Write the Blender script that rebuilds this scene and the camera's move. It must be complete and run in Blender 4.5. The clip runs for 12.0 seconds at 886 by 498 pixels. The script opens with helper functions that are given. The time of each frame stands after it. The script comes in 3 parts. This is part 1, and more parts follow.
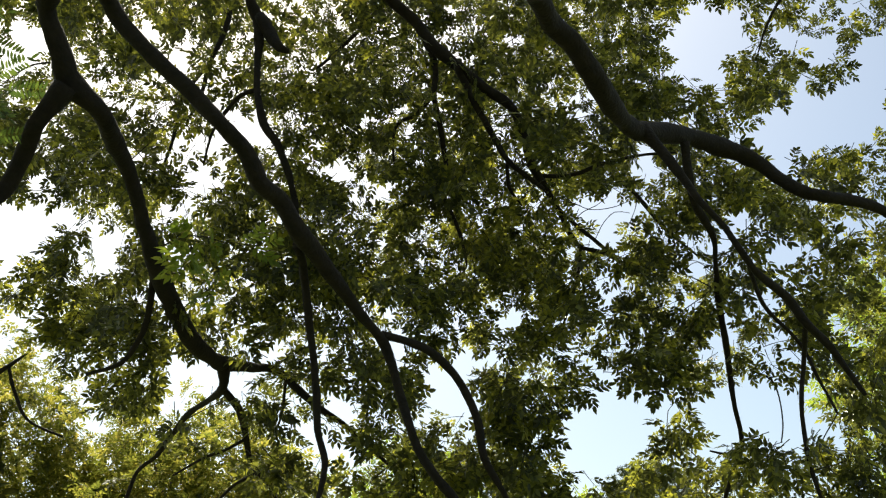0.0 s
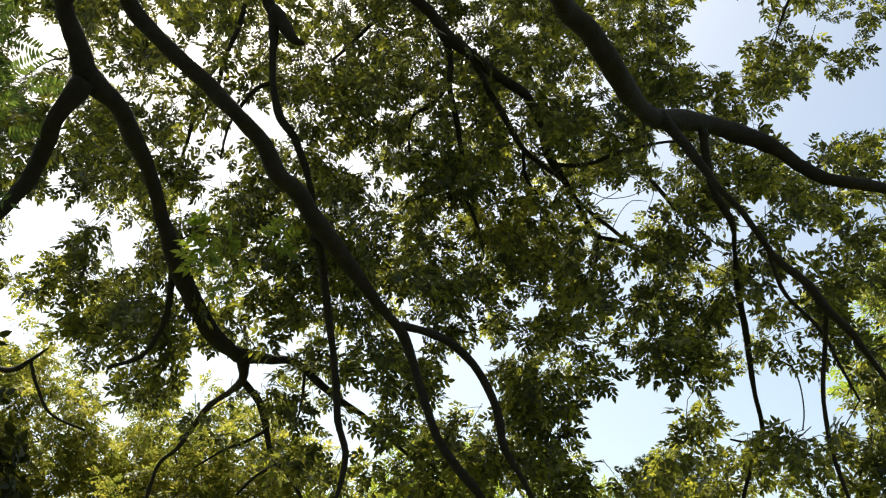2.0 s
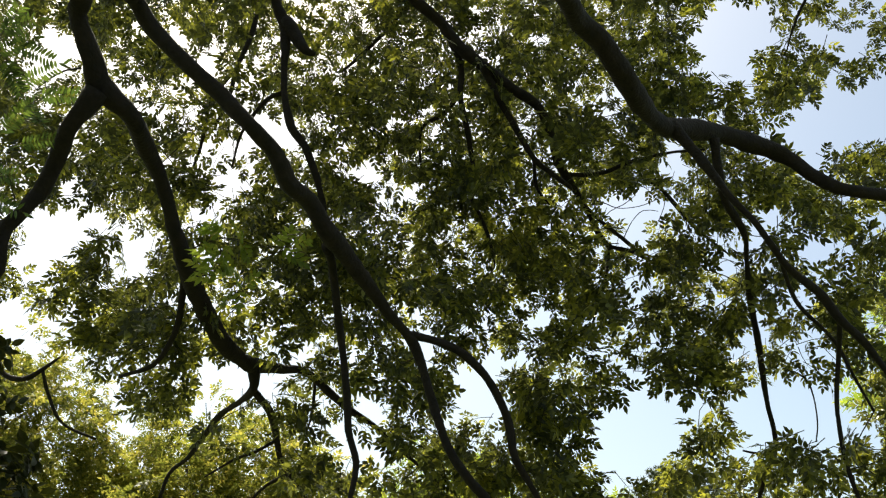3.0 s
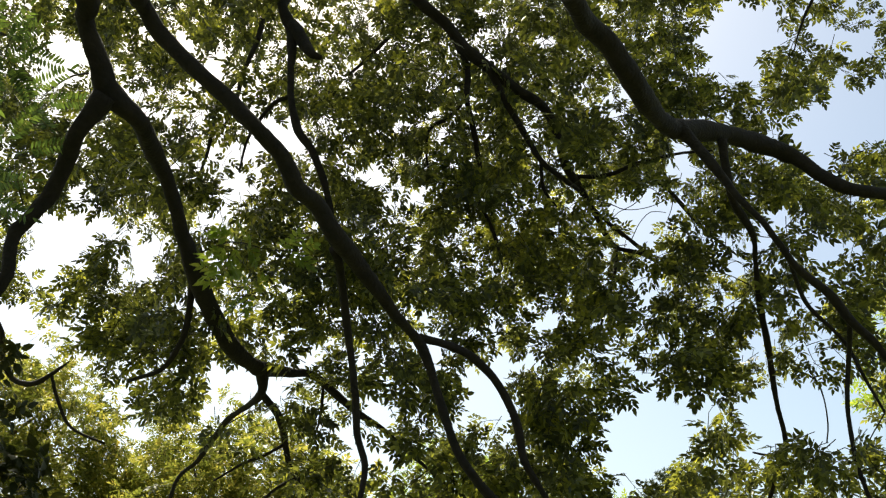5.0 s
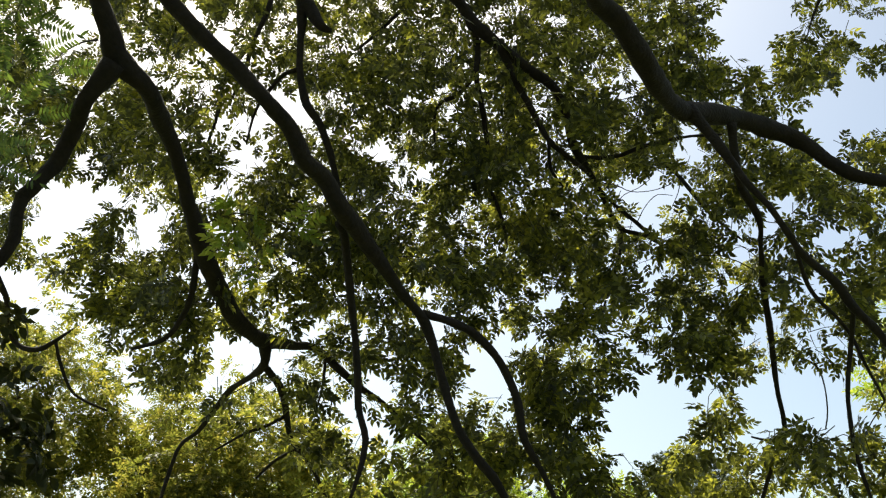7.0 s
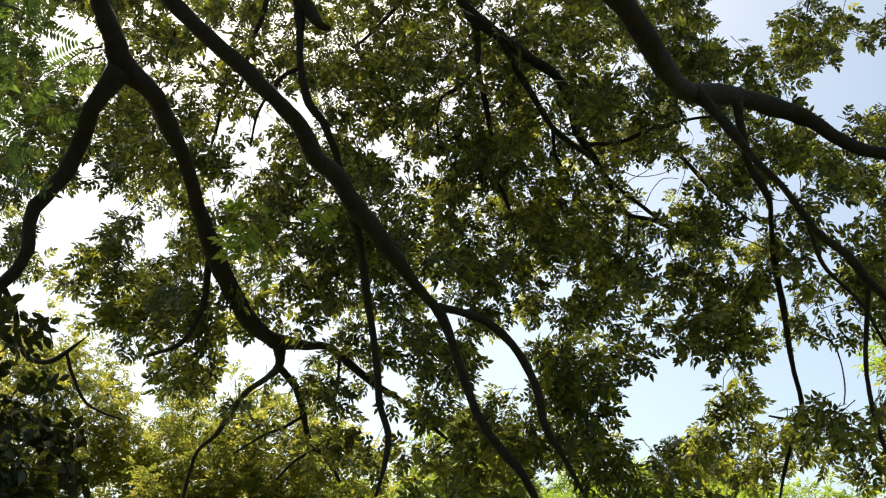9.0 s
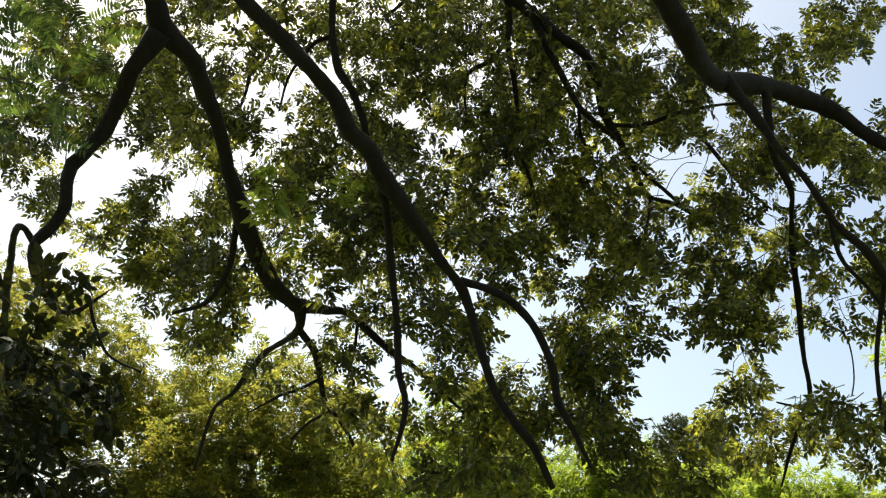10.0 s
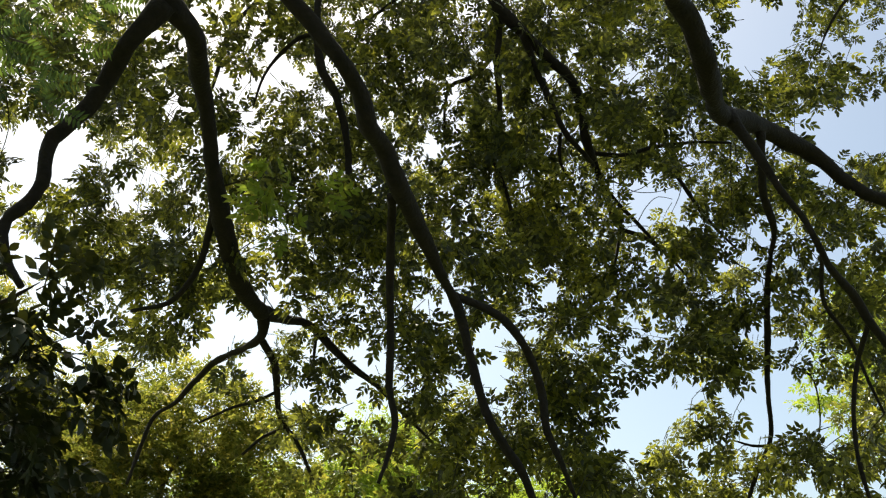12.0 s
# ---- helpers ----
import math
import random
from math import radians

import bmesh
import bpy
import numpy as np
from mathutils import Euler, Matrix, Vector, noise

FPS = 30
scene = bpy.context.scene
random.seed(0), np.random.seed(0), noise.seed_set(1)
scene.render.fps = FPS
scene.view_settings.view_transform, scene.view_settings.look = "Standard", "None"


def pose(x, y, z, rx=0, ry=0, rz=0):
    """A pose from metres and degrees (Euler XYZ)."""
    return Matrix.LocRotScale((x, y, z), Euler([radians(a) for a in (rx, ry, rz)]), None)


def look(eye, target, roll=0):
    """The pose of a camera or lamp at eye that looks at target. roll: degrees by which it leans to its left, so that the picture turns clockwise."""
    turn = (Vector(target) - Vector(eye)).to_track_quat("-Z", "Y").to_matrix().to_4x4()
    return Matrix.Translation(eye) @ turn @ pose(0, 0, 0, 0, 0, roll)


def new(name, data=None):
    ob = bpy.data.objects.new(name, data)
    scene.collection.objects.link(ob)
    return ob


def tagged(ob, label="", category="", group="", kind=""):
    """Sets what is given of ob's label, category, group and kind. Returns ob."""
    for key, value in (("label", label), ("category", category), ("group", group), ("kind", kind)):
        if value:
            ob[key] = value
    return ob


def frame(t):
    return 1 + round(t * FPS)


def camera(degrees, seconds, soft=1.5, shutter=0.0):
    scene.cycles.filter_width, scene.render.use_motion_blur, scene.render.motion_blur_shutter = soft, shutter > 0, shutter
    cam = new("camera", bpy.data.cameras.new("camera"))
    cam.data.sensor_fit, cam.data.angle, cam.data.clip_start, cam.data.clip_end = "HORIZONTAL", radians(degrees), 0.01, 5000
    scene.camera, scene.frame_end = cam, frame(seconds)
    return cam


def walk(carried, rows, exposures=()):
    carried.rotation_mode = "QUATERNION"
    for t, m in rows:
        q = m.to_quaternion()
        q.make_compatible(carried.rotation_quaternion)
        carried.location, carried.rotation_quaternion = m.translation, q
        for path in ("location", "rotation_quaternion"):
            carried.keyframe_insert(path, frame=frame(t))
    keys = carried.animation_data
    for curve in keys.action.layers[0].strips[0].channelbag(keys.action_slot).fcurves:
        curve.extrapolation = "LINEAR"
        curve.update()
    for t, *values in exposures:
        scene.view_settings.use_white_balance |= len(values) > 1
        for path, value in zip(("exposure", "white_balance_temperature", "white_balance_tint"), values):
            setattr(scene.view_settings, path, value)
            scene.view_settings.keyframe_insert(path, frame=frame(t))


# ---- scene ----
cam = camera(54.0, 12.0, soft=1.2)
METRES, EYE, TILT, LEAN, TURN = 1.1, 1.55, 28.0, 0.0, 0.0
ROWS = [
    (0.0, 0.0, 0.0, 0.0, 0.0, 0.0, -0.0),
    (0.5, -0.0039, 0.0004, -0.0054, 0.63, -0.03, 0.19),
    (1.0, -0.0077, 0.003, -0.0105, 0.65, -0.42, 0.19),
    (1.5, -0.0109, -0.0002, -0.0118, 0.76, -0.34, 0.18),
    (2.0, -0.0152, 0.0023, -0.0133, 1.0, -0.5, 0.62),
    (2.5, -0.0169, 0.0031, -0.0167, 1.49, -0.35, 0.51),
    (3.0, -0.0208, 0.0053, -0.0165, 1.66, 0.17, 0.58),
    (5.0, -0.0272, 0.0108, -0.0184, 2.1, 0.37, 0.91),
    (5.5, -0.0271, 0.0174, -0.0265, 2.21, -0.12, 0.88),
    (6.0, -0.0287, 0.0165, -0.0287, 2.31, -0.56, 0.72),
    (6.5, -0.0316, 0.0149, -0.0309, 2.4, -0.82, 0.53),
    (7.0, -0.0345, 0.0084, -0.0299, 2.38, -1.04, -0.6),
    (9.0, -0.1355, 0.0126, -0.0498, 2.12, -1.3, 1.97),
    (9.5, -0.1671, -0.0509, -0.008, 2.36, -1.22, -0.1),
    (10.0, -0.2046, -0.0895, 0.0073, 3.02, -3.53, -0.85),
    (10.5, -0.3073, -0.0201, -0.0065, 0.9, -2.85, -1.4),
    (11.0, -0.5314, 0.0572, -0.0537, -1.49, -0.22, -3.05),
    (11.5, -0.6879, 0.104, -0.0971, -2.71, 1.59, -5.12),
    (12.0, -0.8222, 0.1508, -0.1208, -3.71, -1.41, -5.42),
]
EXPOSURE, KELVIN, TINT = 0.65, 7100, 2
walk(cam, [(t, pose(0, 0, EYE, TILT, LEAN, TURN) @ pose(METRES * x, METRES * y, METRES * z, 90 + pitch, roll, yaw)) for t, x, y, z, yaw, pitch, roll in ROWS],
     exposures=[(0.0, EXPOSURE, KELVIN, TINT), (12.0, EXPOSURE, KELVIN, TINT)])

# ---- sky and sun ----
SUN_AZ, SUN_EL = radians(-31), radians(60)
SUN_DIR = Vector((math.sin(SUN_AZ) * math.cos(SUN_EL), math.cos(SUN_AZ) * math.cos(SUN_EL), math.sin(SUN_EL)))
world = bpy.data.worlds.new("sky")
scene.world = world
world.use_nodes = True
wn = world.node_tree.nodes
sky = wn.new("ShaderNodeTexSky")
sky.sky_type, sky.sun_disc, sky.sun_elevation, sky.sun_rotation = "NISHITA", False, SUN_EL, SUN_AZ
sky.dust_density, sky.air_density, sky.ozone_density = 3.0, 1.0, 0.1
world.node_tree.links.new(sky.outputs[0], wn["Background"].inputs[0])
wn["Background"].inputs[1].default_value = 0.135
sun_data = bpy.data.lights.new("sun", "SUN")
sun_data.energy, sun_data.angle, sun_data.color = 5.0, radians(0.5), (1.0, 0.95, 0.86)
sun = new("sun", sun_data)
sun.matrix_world = look((0, 0, 30), Vector((0, 0, 30)) - SUN_DIR)


# ---- materials ----
def material(name):
    m = bpy.data.materials.new(name)
    m.use_nodes = True
    t = m.node_tree
    return m, t, t.nodes["Principled BSDF"], t.nodes["Material Output"]


def ramp(t, fac, stops):
    n = t.nodes.new("ShaderNodeValToRGB")
    while len(n.color_ramp.elements) < len(stops):
        n.color_ramp.elements.new(0.5)
    for e, (p, c) in zip(n.color_ramp.elements, stops):
        e.position, e.color = p, (*c, 1)
    t.links.new(fac, n.inputs[0])
    return n.outputs[0]


def leaf_material(name, stops, glow, share=0.45, rough=0.42):
    """Thin leaf: glossy upper skin, light that passes through, colour varying leaf by leaf."""
    m, t, b, out = material(name)
    geo, info, coord = t.nodes.new("ShaderNodeNewGeometry"), t.nodes.new("ShaderNodeObjectInfo"), t.nodes.new("ShaderNodeTexCoord")
    add = t.nodes.new("ShaderNodeMath")
    add.operation = "ADD"
    t.links.new(geo.outputs["Random Per Island"], add.inputs[0])
    t.links.new(info.outputs["Random"], add.inputs[1])
    fract = t.nodes.new("ShaderNodeMath")
    fract.operation = "FRACT"
    t.links.new(add.outputs[0], fract.inputs[0])
    # noise puts lit and shaded clumps into leaf colour, with single leaves varying inside
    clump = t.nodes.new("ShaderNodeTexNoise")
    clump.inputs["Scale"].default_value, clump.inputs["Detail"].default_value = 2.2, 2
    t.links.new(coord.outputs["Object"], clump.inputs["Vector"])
    lit_shade = t.nodes.new("ShaderNodeMapRange")
    lit_shade.inputs["From Min"].default_value, lit_shade.inputs["From Max"].default_value = 0.34, 0.66
    t.links.new(clump.outputs[0], lit_shade.inputs["Value"])
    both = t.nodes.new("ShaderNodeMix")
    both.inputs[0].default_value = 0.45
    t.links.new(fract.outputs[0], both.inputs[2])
    t.links.new(lit_shade.outputs[0], both.inputs[3])
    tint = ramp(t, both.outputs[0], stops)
    noi = t.nodes.new("ShaderNodeTexNoise")
    noi.inputs["Scale"].default_value, noi.inputs["Detail"].default_value = 60, 3
    t.links.new(coord.outputs["Object"], noi.inputs["Vector"])
    mott = t.nodes.new("ShaderNodeMix")
    mott.data_type, mott.blend_type = "RGBA", "MULTIPLY"
    mott.inputs[0].default_value = 0.5
    t.links.new(tint, mott.inputs[6])
    t.links.new(ramp(t, noi.outputs[0], [(0.3, (0.6, 0.62, 0.5)), (0.7, (1.1, 1.1, 1.0))]), mott.inputs[7])
    t.links.new(mott.outputs[2], b.inputs["Base Color"])
    b.inputs["Roughness"].default_value = rough
    thin = t.nodes.new("ShaderNodeBsdfTranslucent")
    warm = t.nodes.new("ShaderNodeMix")
    warm.data_type, warm.blend_type = "RGBA", "MULTIPLY"
    warm.inputs[0].default_value = 1.0
    warm.inputs[7].default_value = (*glow, 1)
    t.links.new(mott.outputs[2], warm.inputs[6])
    t.links.new(warm.outputs[2], thin.inputs[0])
    mix = t.nodes.new("ShaderNodeMixShader")
    mix.inputs[0].default_value = share
    t.links.new(b.outputs[0], mix.inputs[1])
    t.links.new(thin.outputs[0], mix.inputs[2])
    t.links.new(mix.outputs[0], out.inputs[0])
    return m


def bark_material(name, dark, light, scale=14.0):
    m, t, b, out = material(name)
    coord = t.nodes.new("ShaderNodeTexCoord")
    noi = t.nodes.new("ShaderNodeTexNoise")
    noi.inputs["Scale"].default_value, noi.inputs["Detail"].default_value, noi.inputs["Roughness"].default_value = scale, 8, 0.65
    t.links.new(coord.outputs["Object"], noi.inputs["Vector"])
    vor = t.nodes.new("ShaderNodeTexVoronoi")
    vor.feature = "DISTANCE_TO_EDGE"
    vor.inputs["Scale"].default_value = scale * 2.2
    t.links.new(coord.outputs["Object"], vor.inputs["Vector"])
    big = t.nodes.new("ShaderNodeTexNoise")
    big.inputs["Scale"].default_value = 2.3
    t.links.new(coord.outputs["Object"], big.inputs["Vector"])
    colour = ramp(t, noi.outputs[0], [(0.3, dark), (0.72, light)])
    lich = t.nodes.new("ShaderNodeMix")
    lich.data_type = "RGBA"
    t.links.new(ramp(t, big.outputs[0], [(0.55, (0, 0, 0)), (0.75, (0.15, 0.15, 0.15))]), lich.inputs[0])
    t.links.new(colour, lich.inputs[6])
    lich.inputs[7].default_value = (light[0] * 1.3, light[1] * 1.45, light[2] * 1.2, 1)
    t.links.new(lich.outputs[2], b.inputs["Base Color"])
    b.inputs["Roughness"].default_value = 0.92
    bump = t.nodes.new("ShaderNodeBump")
    bump.inputs["Strength"].default_value, bump.inputs["Distance"].default_value = 0.5, 0.015
    t.links.new(vor.outputs[0], bump.inputs["Height"])
    t.links.new(bump.outputs[0], b.inputs["Normal"])
    return m


def ground_material():
    m, t, b, out = material("grass_soil")
    coord = t.nodes.new("ShaderNodeTexCoord")
    noi = t.nodes.new("ShaderNodeTexNoise")
    noi.inputs["Scale"].default_value, noi.inputs["Detail"].default_value = 0.6, 10
    t.links.new(coord.outputs["Object"], noi.inputs["Vector"])
    t.links.new(ramp(t, noi.outputs[0], [(0.35, (0.05, 0.07, 0.02)), (0.6, (0.09, 0.11, 0.035)), (0.75, (0.14, 0.11, 0.07))]), b.inputs["Base Color"])
    b.inputs["Roughness"].default_value = 0.95
    return m


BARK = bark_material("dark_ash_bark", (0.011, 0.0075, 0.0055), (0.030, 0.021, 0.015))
BARK_GREY = bark_material("grey_brown_bark", (0.06, 0.048, 0.038), (0.16, 0.13, 0.10))
TWIG = bark_material("twig_bark", (0.03, 0.028, 0.015), (0.07, 0.06, 0.03), 40)
# near-black to bright stops: shaded and sunlit leaves painted into one material
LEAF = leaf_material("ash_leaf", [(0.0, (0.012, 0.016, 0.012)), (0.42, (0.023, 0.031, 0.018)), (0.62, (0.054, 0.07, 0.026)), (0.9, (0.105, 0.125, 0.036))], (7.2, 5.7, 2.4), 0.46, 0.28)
LEAF_GOLD = leaf_material("yellowing_leaf", [(0.0, (0.04, 0.05, 0.018)), (0.35, (0.06, 0.075, 0.022)), (0.65, (0.125, 0.133, 0.045)), (0.9, (0.18, 0.165, 0.06))], (3.8, 3.4, 1.8), 0.55)
LEAF_LIME = leaf_material("light_green_leaf", [(0.0, (0.06, 0.095, 0.024)), (0.6, (0.095, 0.135, 0.034)), (1.0, (0.17, 0.19, 0.055))], (4.2, 3.8, 1.8), 0.52)
LEAF_DARK = leaf_material("evergreen_leaf", [(0.0, (0.022, 0.030, 0.011)), (0.7, (0.036, 0.046, 0.016)), (1.0, (0.07, 0.075, 0.022))], (2.6, 2.1, 0.9), 0.2, 0.45)
LEAF_LOCUST = leaf_material("locust_leaf", [(0.0, (0.02, 0.034, 0.019)), (0.5, (0.036, 0.06, 0.027)), (0.9, (0.09, 0.13, 0.045))], (3.4, 3.2, 1.5), 0.42, 0.2)
NEEDLE = leaf_material("pine_needle", [(0.0, (0.08, 0.1, 0.055)), (0.6, (0.13, 0.15, 0.08)), (1.0, (0.19, 0.19, 0.11))], (1.5, 1.5, 1.0), 0.15, 0.5)
GROUND = ground_material()


# ---- builders ----
def np_mesh(name, verts, faces, mats, index=None):
    """A mesh from arrays; faces is an (n, 3) array."""
    me = bpy.data.meshes.new(name)
    verts, faces = np.asarray(verts, np.float32), np.asarray(faces, np.int32)
    me.vertices.add(len(verts))
    me.vertices.foreach_set("co", verts.ravel())
    me.loops.add(faces.size)
    me.loops.foreach_set("vertex_index", faces.ravel())
    me.polygons.add(len(faces))
    me.polygons.foreach_set("loop_start", np.arange(0, faces.size, 3, dtype=np.int32))
    for m in mats:
        me.materials.append(m)
    if index is not None:
        me.polygons.foreach_set("material_index", np.asarray(index, np.int32))
    me.update(calc_edges=True)
    return me


def spline(points, step=0.06):
    """A smooth line through the points (x, y, z, radius)."""
    p = np.array(points, float)
    p = np.vstack([2 * p[0] - p[1], p, 2 * p[-1] - p[-2]])
    out = []
    for a, b, c, d in zip(p[:-3], p[1:-2], p[2:-1], p[3:]):
        n = max(2, int(np.linalg.norm(c[:3] - b[:3]) / step))
        s = np.linspace(0, 1, n, endpoint=False)[:, None]
        out.append(0.5 * (2 * b + (c - a) * s + (2 * a - 5 * b + 4 * c - d) * s**2 + (3 * b - a - 3 * c + d) * s**3))
    return np.vstack(out + [p[-2:-1]])


def tube(points, sides=10, step=0.06, rough=0.12, seed=0):
    """Verts and triangles of a rounded, knotty branch."""
    line = spline(points, step)
    rng = np.random.RandomState(seed)
    at, rad = line[:, :3], np.maximum(line[:, 3], 0.0015)
    if rough > 0.1:
        marks = np.arange(0, len(line) + 7, 7)
        drift = np.stack([np.interp(np.arange(len(line)), marks, rng.normal(0, 0.16, len(marks))) for _ in range(3)], 1)
        at = at + drift * rad[:, None]
    tang = np.gradient(at, axis=0)
    tang /= np.linalg.norm(tang, axis=1)[:, None] + 1e-9
    side = np.cross(tang, (0.31, 0.2, 0.93))
    side /= np.linalg.norm(side, axis=1)[:, None] + 1e-9
    up = np.cross(side, tang)
    ang = np.linspace(0, 2 * math.pi, sides, endpoint=False)
    knots = rng.normal(0, 1, (len(line), sides))
    for _ in range(2):
        knots = (knots + np.roll(knots, 1, 1) + np.roll(knots, 1, 0)) / 2.2
    wave = np.interp(np.arange(len(line)), np.arange(0, len(line) + 6, 6), rng.normal(0, 0.1, len(range(0, len(line) + 6, 6))))
    r = rad[:, None] * (1 + rough * 0.6 * knots + wave[:, None] * min(1.0, rough / 0.17))
    v = at[:, None] + r[..., None] * (np.cos(ang)[None, :, None] * side[:, None] + np.sin(ang)[None, :, None] * up[:, None])
    v = np.vstack([v.reshape(-1, 3), at[:1], at[-1:]])
    n = len(line)
    i, j = np.meshgrid(np.arange(n - 1), np.arange(sides), indexing="ij")
    a, b = (i * sides + j).ravel(), (i * sides + (j + 1) % sides).ravel()
    f = np.vstack([np.c_[a, b, b + sides], np.c_[a, b + sides, a + sides]])
    k = np.arange(sides)
    f = np.vstack([f, np.c_[(k + 1) % sides, k, np.full(sides, n * sides)], np.c_[(n - 1) * sides + k, (n - 1) * sides + (k + 1) % sides, np.full(sides, n * sides + 1)]])
    return v, f


def joined(pieces):
    """Stacks (verts, faces) pairs into one."""
    vs, fs, base = [], [], 0
    for v, f in pieces:
        vs.append(v)
        fs.append(f + base)
        base += len(v)
    return np.vstack(vs), np.vstack(fs)


def part(name, me, parent, label="", kind=""):
    ob = new(name, me)
    ob.parent = parent
    return tagged(ob, label=label, kind=kind)


def smooth(me):
    me.polygons.foreach_set("use_smooth", np.ones(len(me.polygons), bool))
    return me


LIMB_LINES = []


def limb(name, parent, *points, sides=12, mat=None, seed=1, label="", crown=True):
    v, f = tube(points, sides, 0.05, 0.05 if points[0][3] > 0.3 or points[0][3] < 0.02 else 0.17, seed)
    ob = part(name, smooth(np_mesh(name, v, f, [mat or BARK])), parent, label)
    if crown:
        LIMB_LINES.append(spline(points, 0.1))
    return ob


def blade(length, width, fold=0.25, droop=0.12, plain=False, far=False):
    """One leaflet along +x, its face towards +z: folded on its midrib, pointed at both ends."""
    if plain:
        v = np.array([(0, 0, 0), (0.45, 0.5, fold * 0.5), (0.45, -0.5, fold * 0.5), (1, 0, -droop)]) * (length, width, width)
        return v, np.array([(0, 3, 1), (0, 2, 3)])
    if far:
        v = np.array([(0, 0, 0), (0.42, 0.52, fold * 0.52), (0.42, -0.52, fold * 0.52), (0.42, 0, 0), (1, 0, -droop)]) * (length, width, width)
        return v, np.array([(0, 3, 1), (0, 2, 3), (3, 4, 1), (3, 2, 4)])
    v = np.array([(0, 0, 0), (0.28, 0.46, fold * 0.46), (0.28, -0.46, fold * 0.46), (0.64, 0.40, fold * 0.40), (0.64, -0.40, fold * 0.40), (1, 0, 0), (0.28, 0, 0), (0.64, 0, 0)])
    v = v * (length, width, width)
    v[:, 2] -= droop * length * (v[:, 0] / length) ** 2
    f = np.array([(0, 6, 1), (0, 2, 6), (6, 7, 3), (6, 3, 1), (6, 2, 4), (6, 4, 7), (7, 5, 3), (7, 4, 5)])
    return v, f


def turned(v, yaw, pitch=0.0, roll=0.0):
    m = np.array(Euler((roll, pitch, yaw)).to_matrix())
    return v @ m.T


def compound(rng, pairs=3, length=0.125, leaflet=0.065, width=0.03, plain=False, even=False, far=False):
    """A pinnate leaf along +x with pairs of leaflets and one at the end."""
    out = []
    for k in range(pairs):
        x = length * (0.32 + 0.62 * k / max(1, pairs - 1) * 0.9)
        for s in (1, -1):
            v, f = blade(leaflet * rng.uniform(0.8, 1.1), width * rng.uniform(0.85, 1.15), rng.uniform(0.1, 0.45), rng.uniform(0.0, 0.3), plain, far)
            if even:
                v = turned(v, s * rng.uniform(1.15, 1.3), rng.uniform(-0.08, 0.15), s * rng.uniform(-0.15, 0.25))
            else:
                v = turned(v, s * rng.uniform(0.7, 1.05), rng.uniform(-0.1, 0.4), s * rng.uniform(-0.4, 0.5))
            out.append((v + (x, 0, -0.25 * x * x / length), f))
    v, f = blade(leaflet * 1.1, width * 1.1, 0.25, 0.2, plain, far)
    out.append((turned(v, rng.uniform(-0.2, 0.2), rng.uniform(0.1, 0.5)) + (length, 0, -0.25 * length), f))
    if not plain:
        w = 0.0018
        rib = np.array([(0, w, 0), (0, -w, 0), (length * 0.5, w, -0.06 * length), (length * 0.5, -w, -0.06 * length), (length, 0, -0.25 * length)])
        out.append((rib, np.array([(0, 1, 3), (0, 3, 2), (2, 3, 4)])))
    return joined(out)


def spray(seed, leaves=7, stem=0.23, **kw):
    """A leafy twig along +x: (leaf verts, leaf faces, stem verts, stem faces)."""
    rng = np.random.RandomState(seed)
    out = []
    for k in range(leaves):
        s = 0.35 + 0.65 * (k / (leaves - 1)) ** 0.6
        v, f = compound(rng, **kw)
        yaw = (1 if k % 2 else -1) * rng.uniform(0.5, 1.7) * (1.3 - 0.6 * s) + rng.uniform(-0.2, 0.2)
        v = turned(turned(v, 0, 0, rng.uniform(-0.6, 0.6)), yaw, rng.uniform(-0.35, 0.6))
        out.append((v + (stem * s, 0, -0.15 * stem * s * s), f))
    v, f = joined(out)
    if kw.get("plain"):
        return v, f, np.array([(0, 0.003, 0), (0, -0.003, 0), (stem, 0, -0.15 * stem)]), np.array([(0, 1, 2)])
    sv, sf = tube([(0, 0, 0, 0.004), (stem * 0.5, 0.005, -0.03 * stem, 0.003), (stem, 0, -0.15 * stem, 0.0015)], 3, 0.15, 0.0)
    return v, f, sv, sf


def spray_mesh(name, sp, mat):
    v, f = joined([(sp[0], sp[1]), (sp[2], sp[3])])
    return np_mesh(name, v, f, [mat, TWIG], np.r_[np.zeros(len(sp[1])), np.ones(len(sp[3]))])


def scatter(name, parent, mats, kinds, label, mat):
    """Joins copies of the twigs in kinds at the 4x4 matrices mats, as one mesh."""
    vs, fs, ix, base = [], [], [], 0
    for n, m in enumerate(mats):
        sp = kinds[n % len(kinds)]
        m = np.array(m)
        for k in (0, 2):
            vs.append(sp[k] @ m[:3, :3].T + m[:3, 3])
            fs.append(sp[k + 1] + base)
            ix.append(np.full(len(sp[k + 1]), k // 2))
            base += len(sp[k])
    return part(name, np_mesh(name, np.vstack(vs), np.vstack(fs), [mat, TWIG], np.concatenate(ix)), parent, label, "stuff")


def thing(name, at, label, category, group=""):
    ob = new(name)
    ob.location = at
    ob.empty_display_size = 0.2
    return tagged(ob, label, category, group)


def parent_keep(root):
    """Children are modelled in world places; take the root's own place out again."""
    for o in root.children:
        o.matrix_parent_inverse = Matrix.Translation(root.location).inverted()


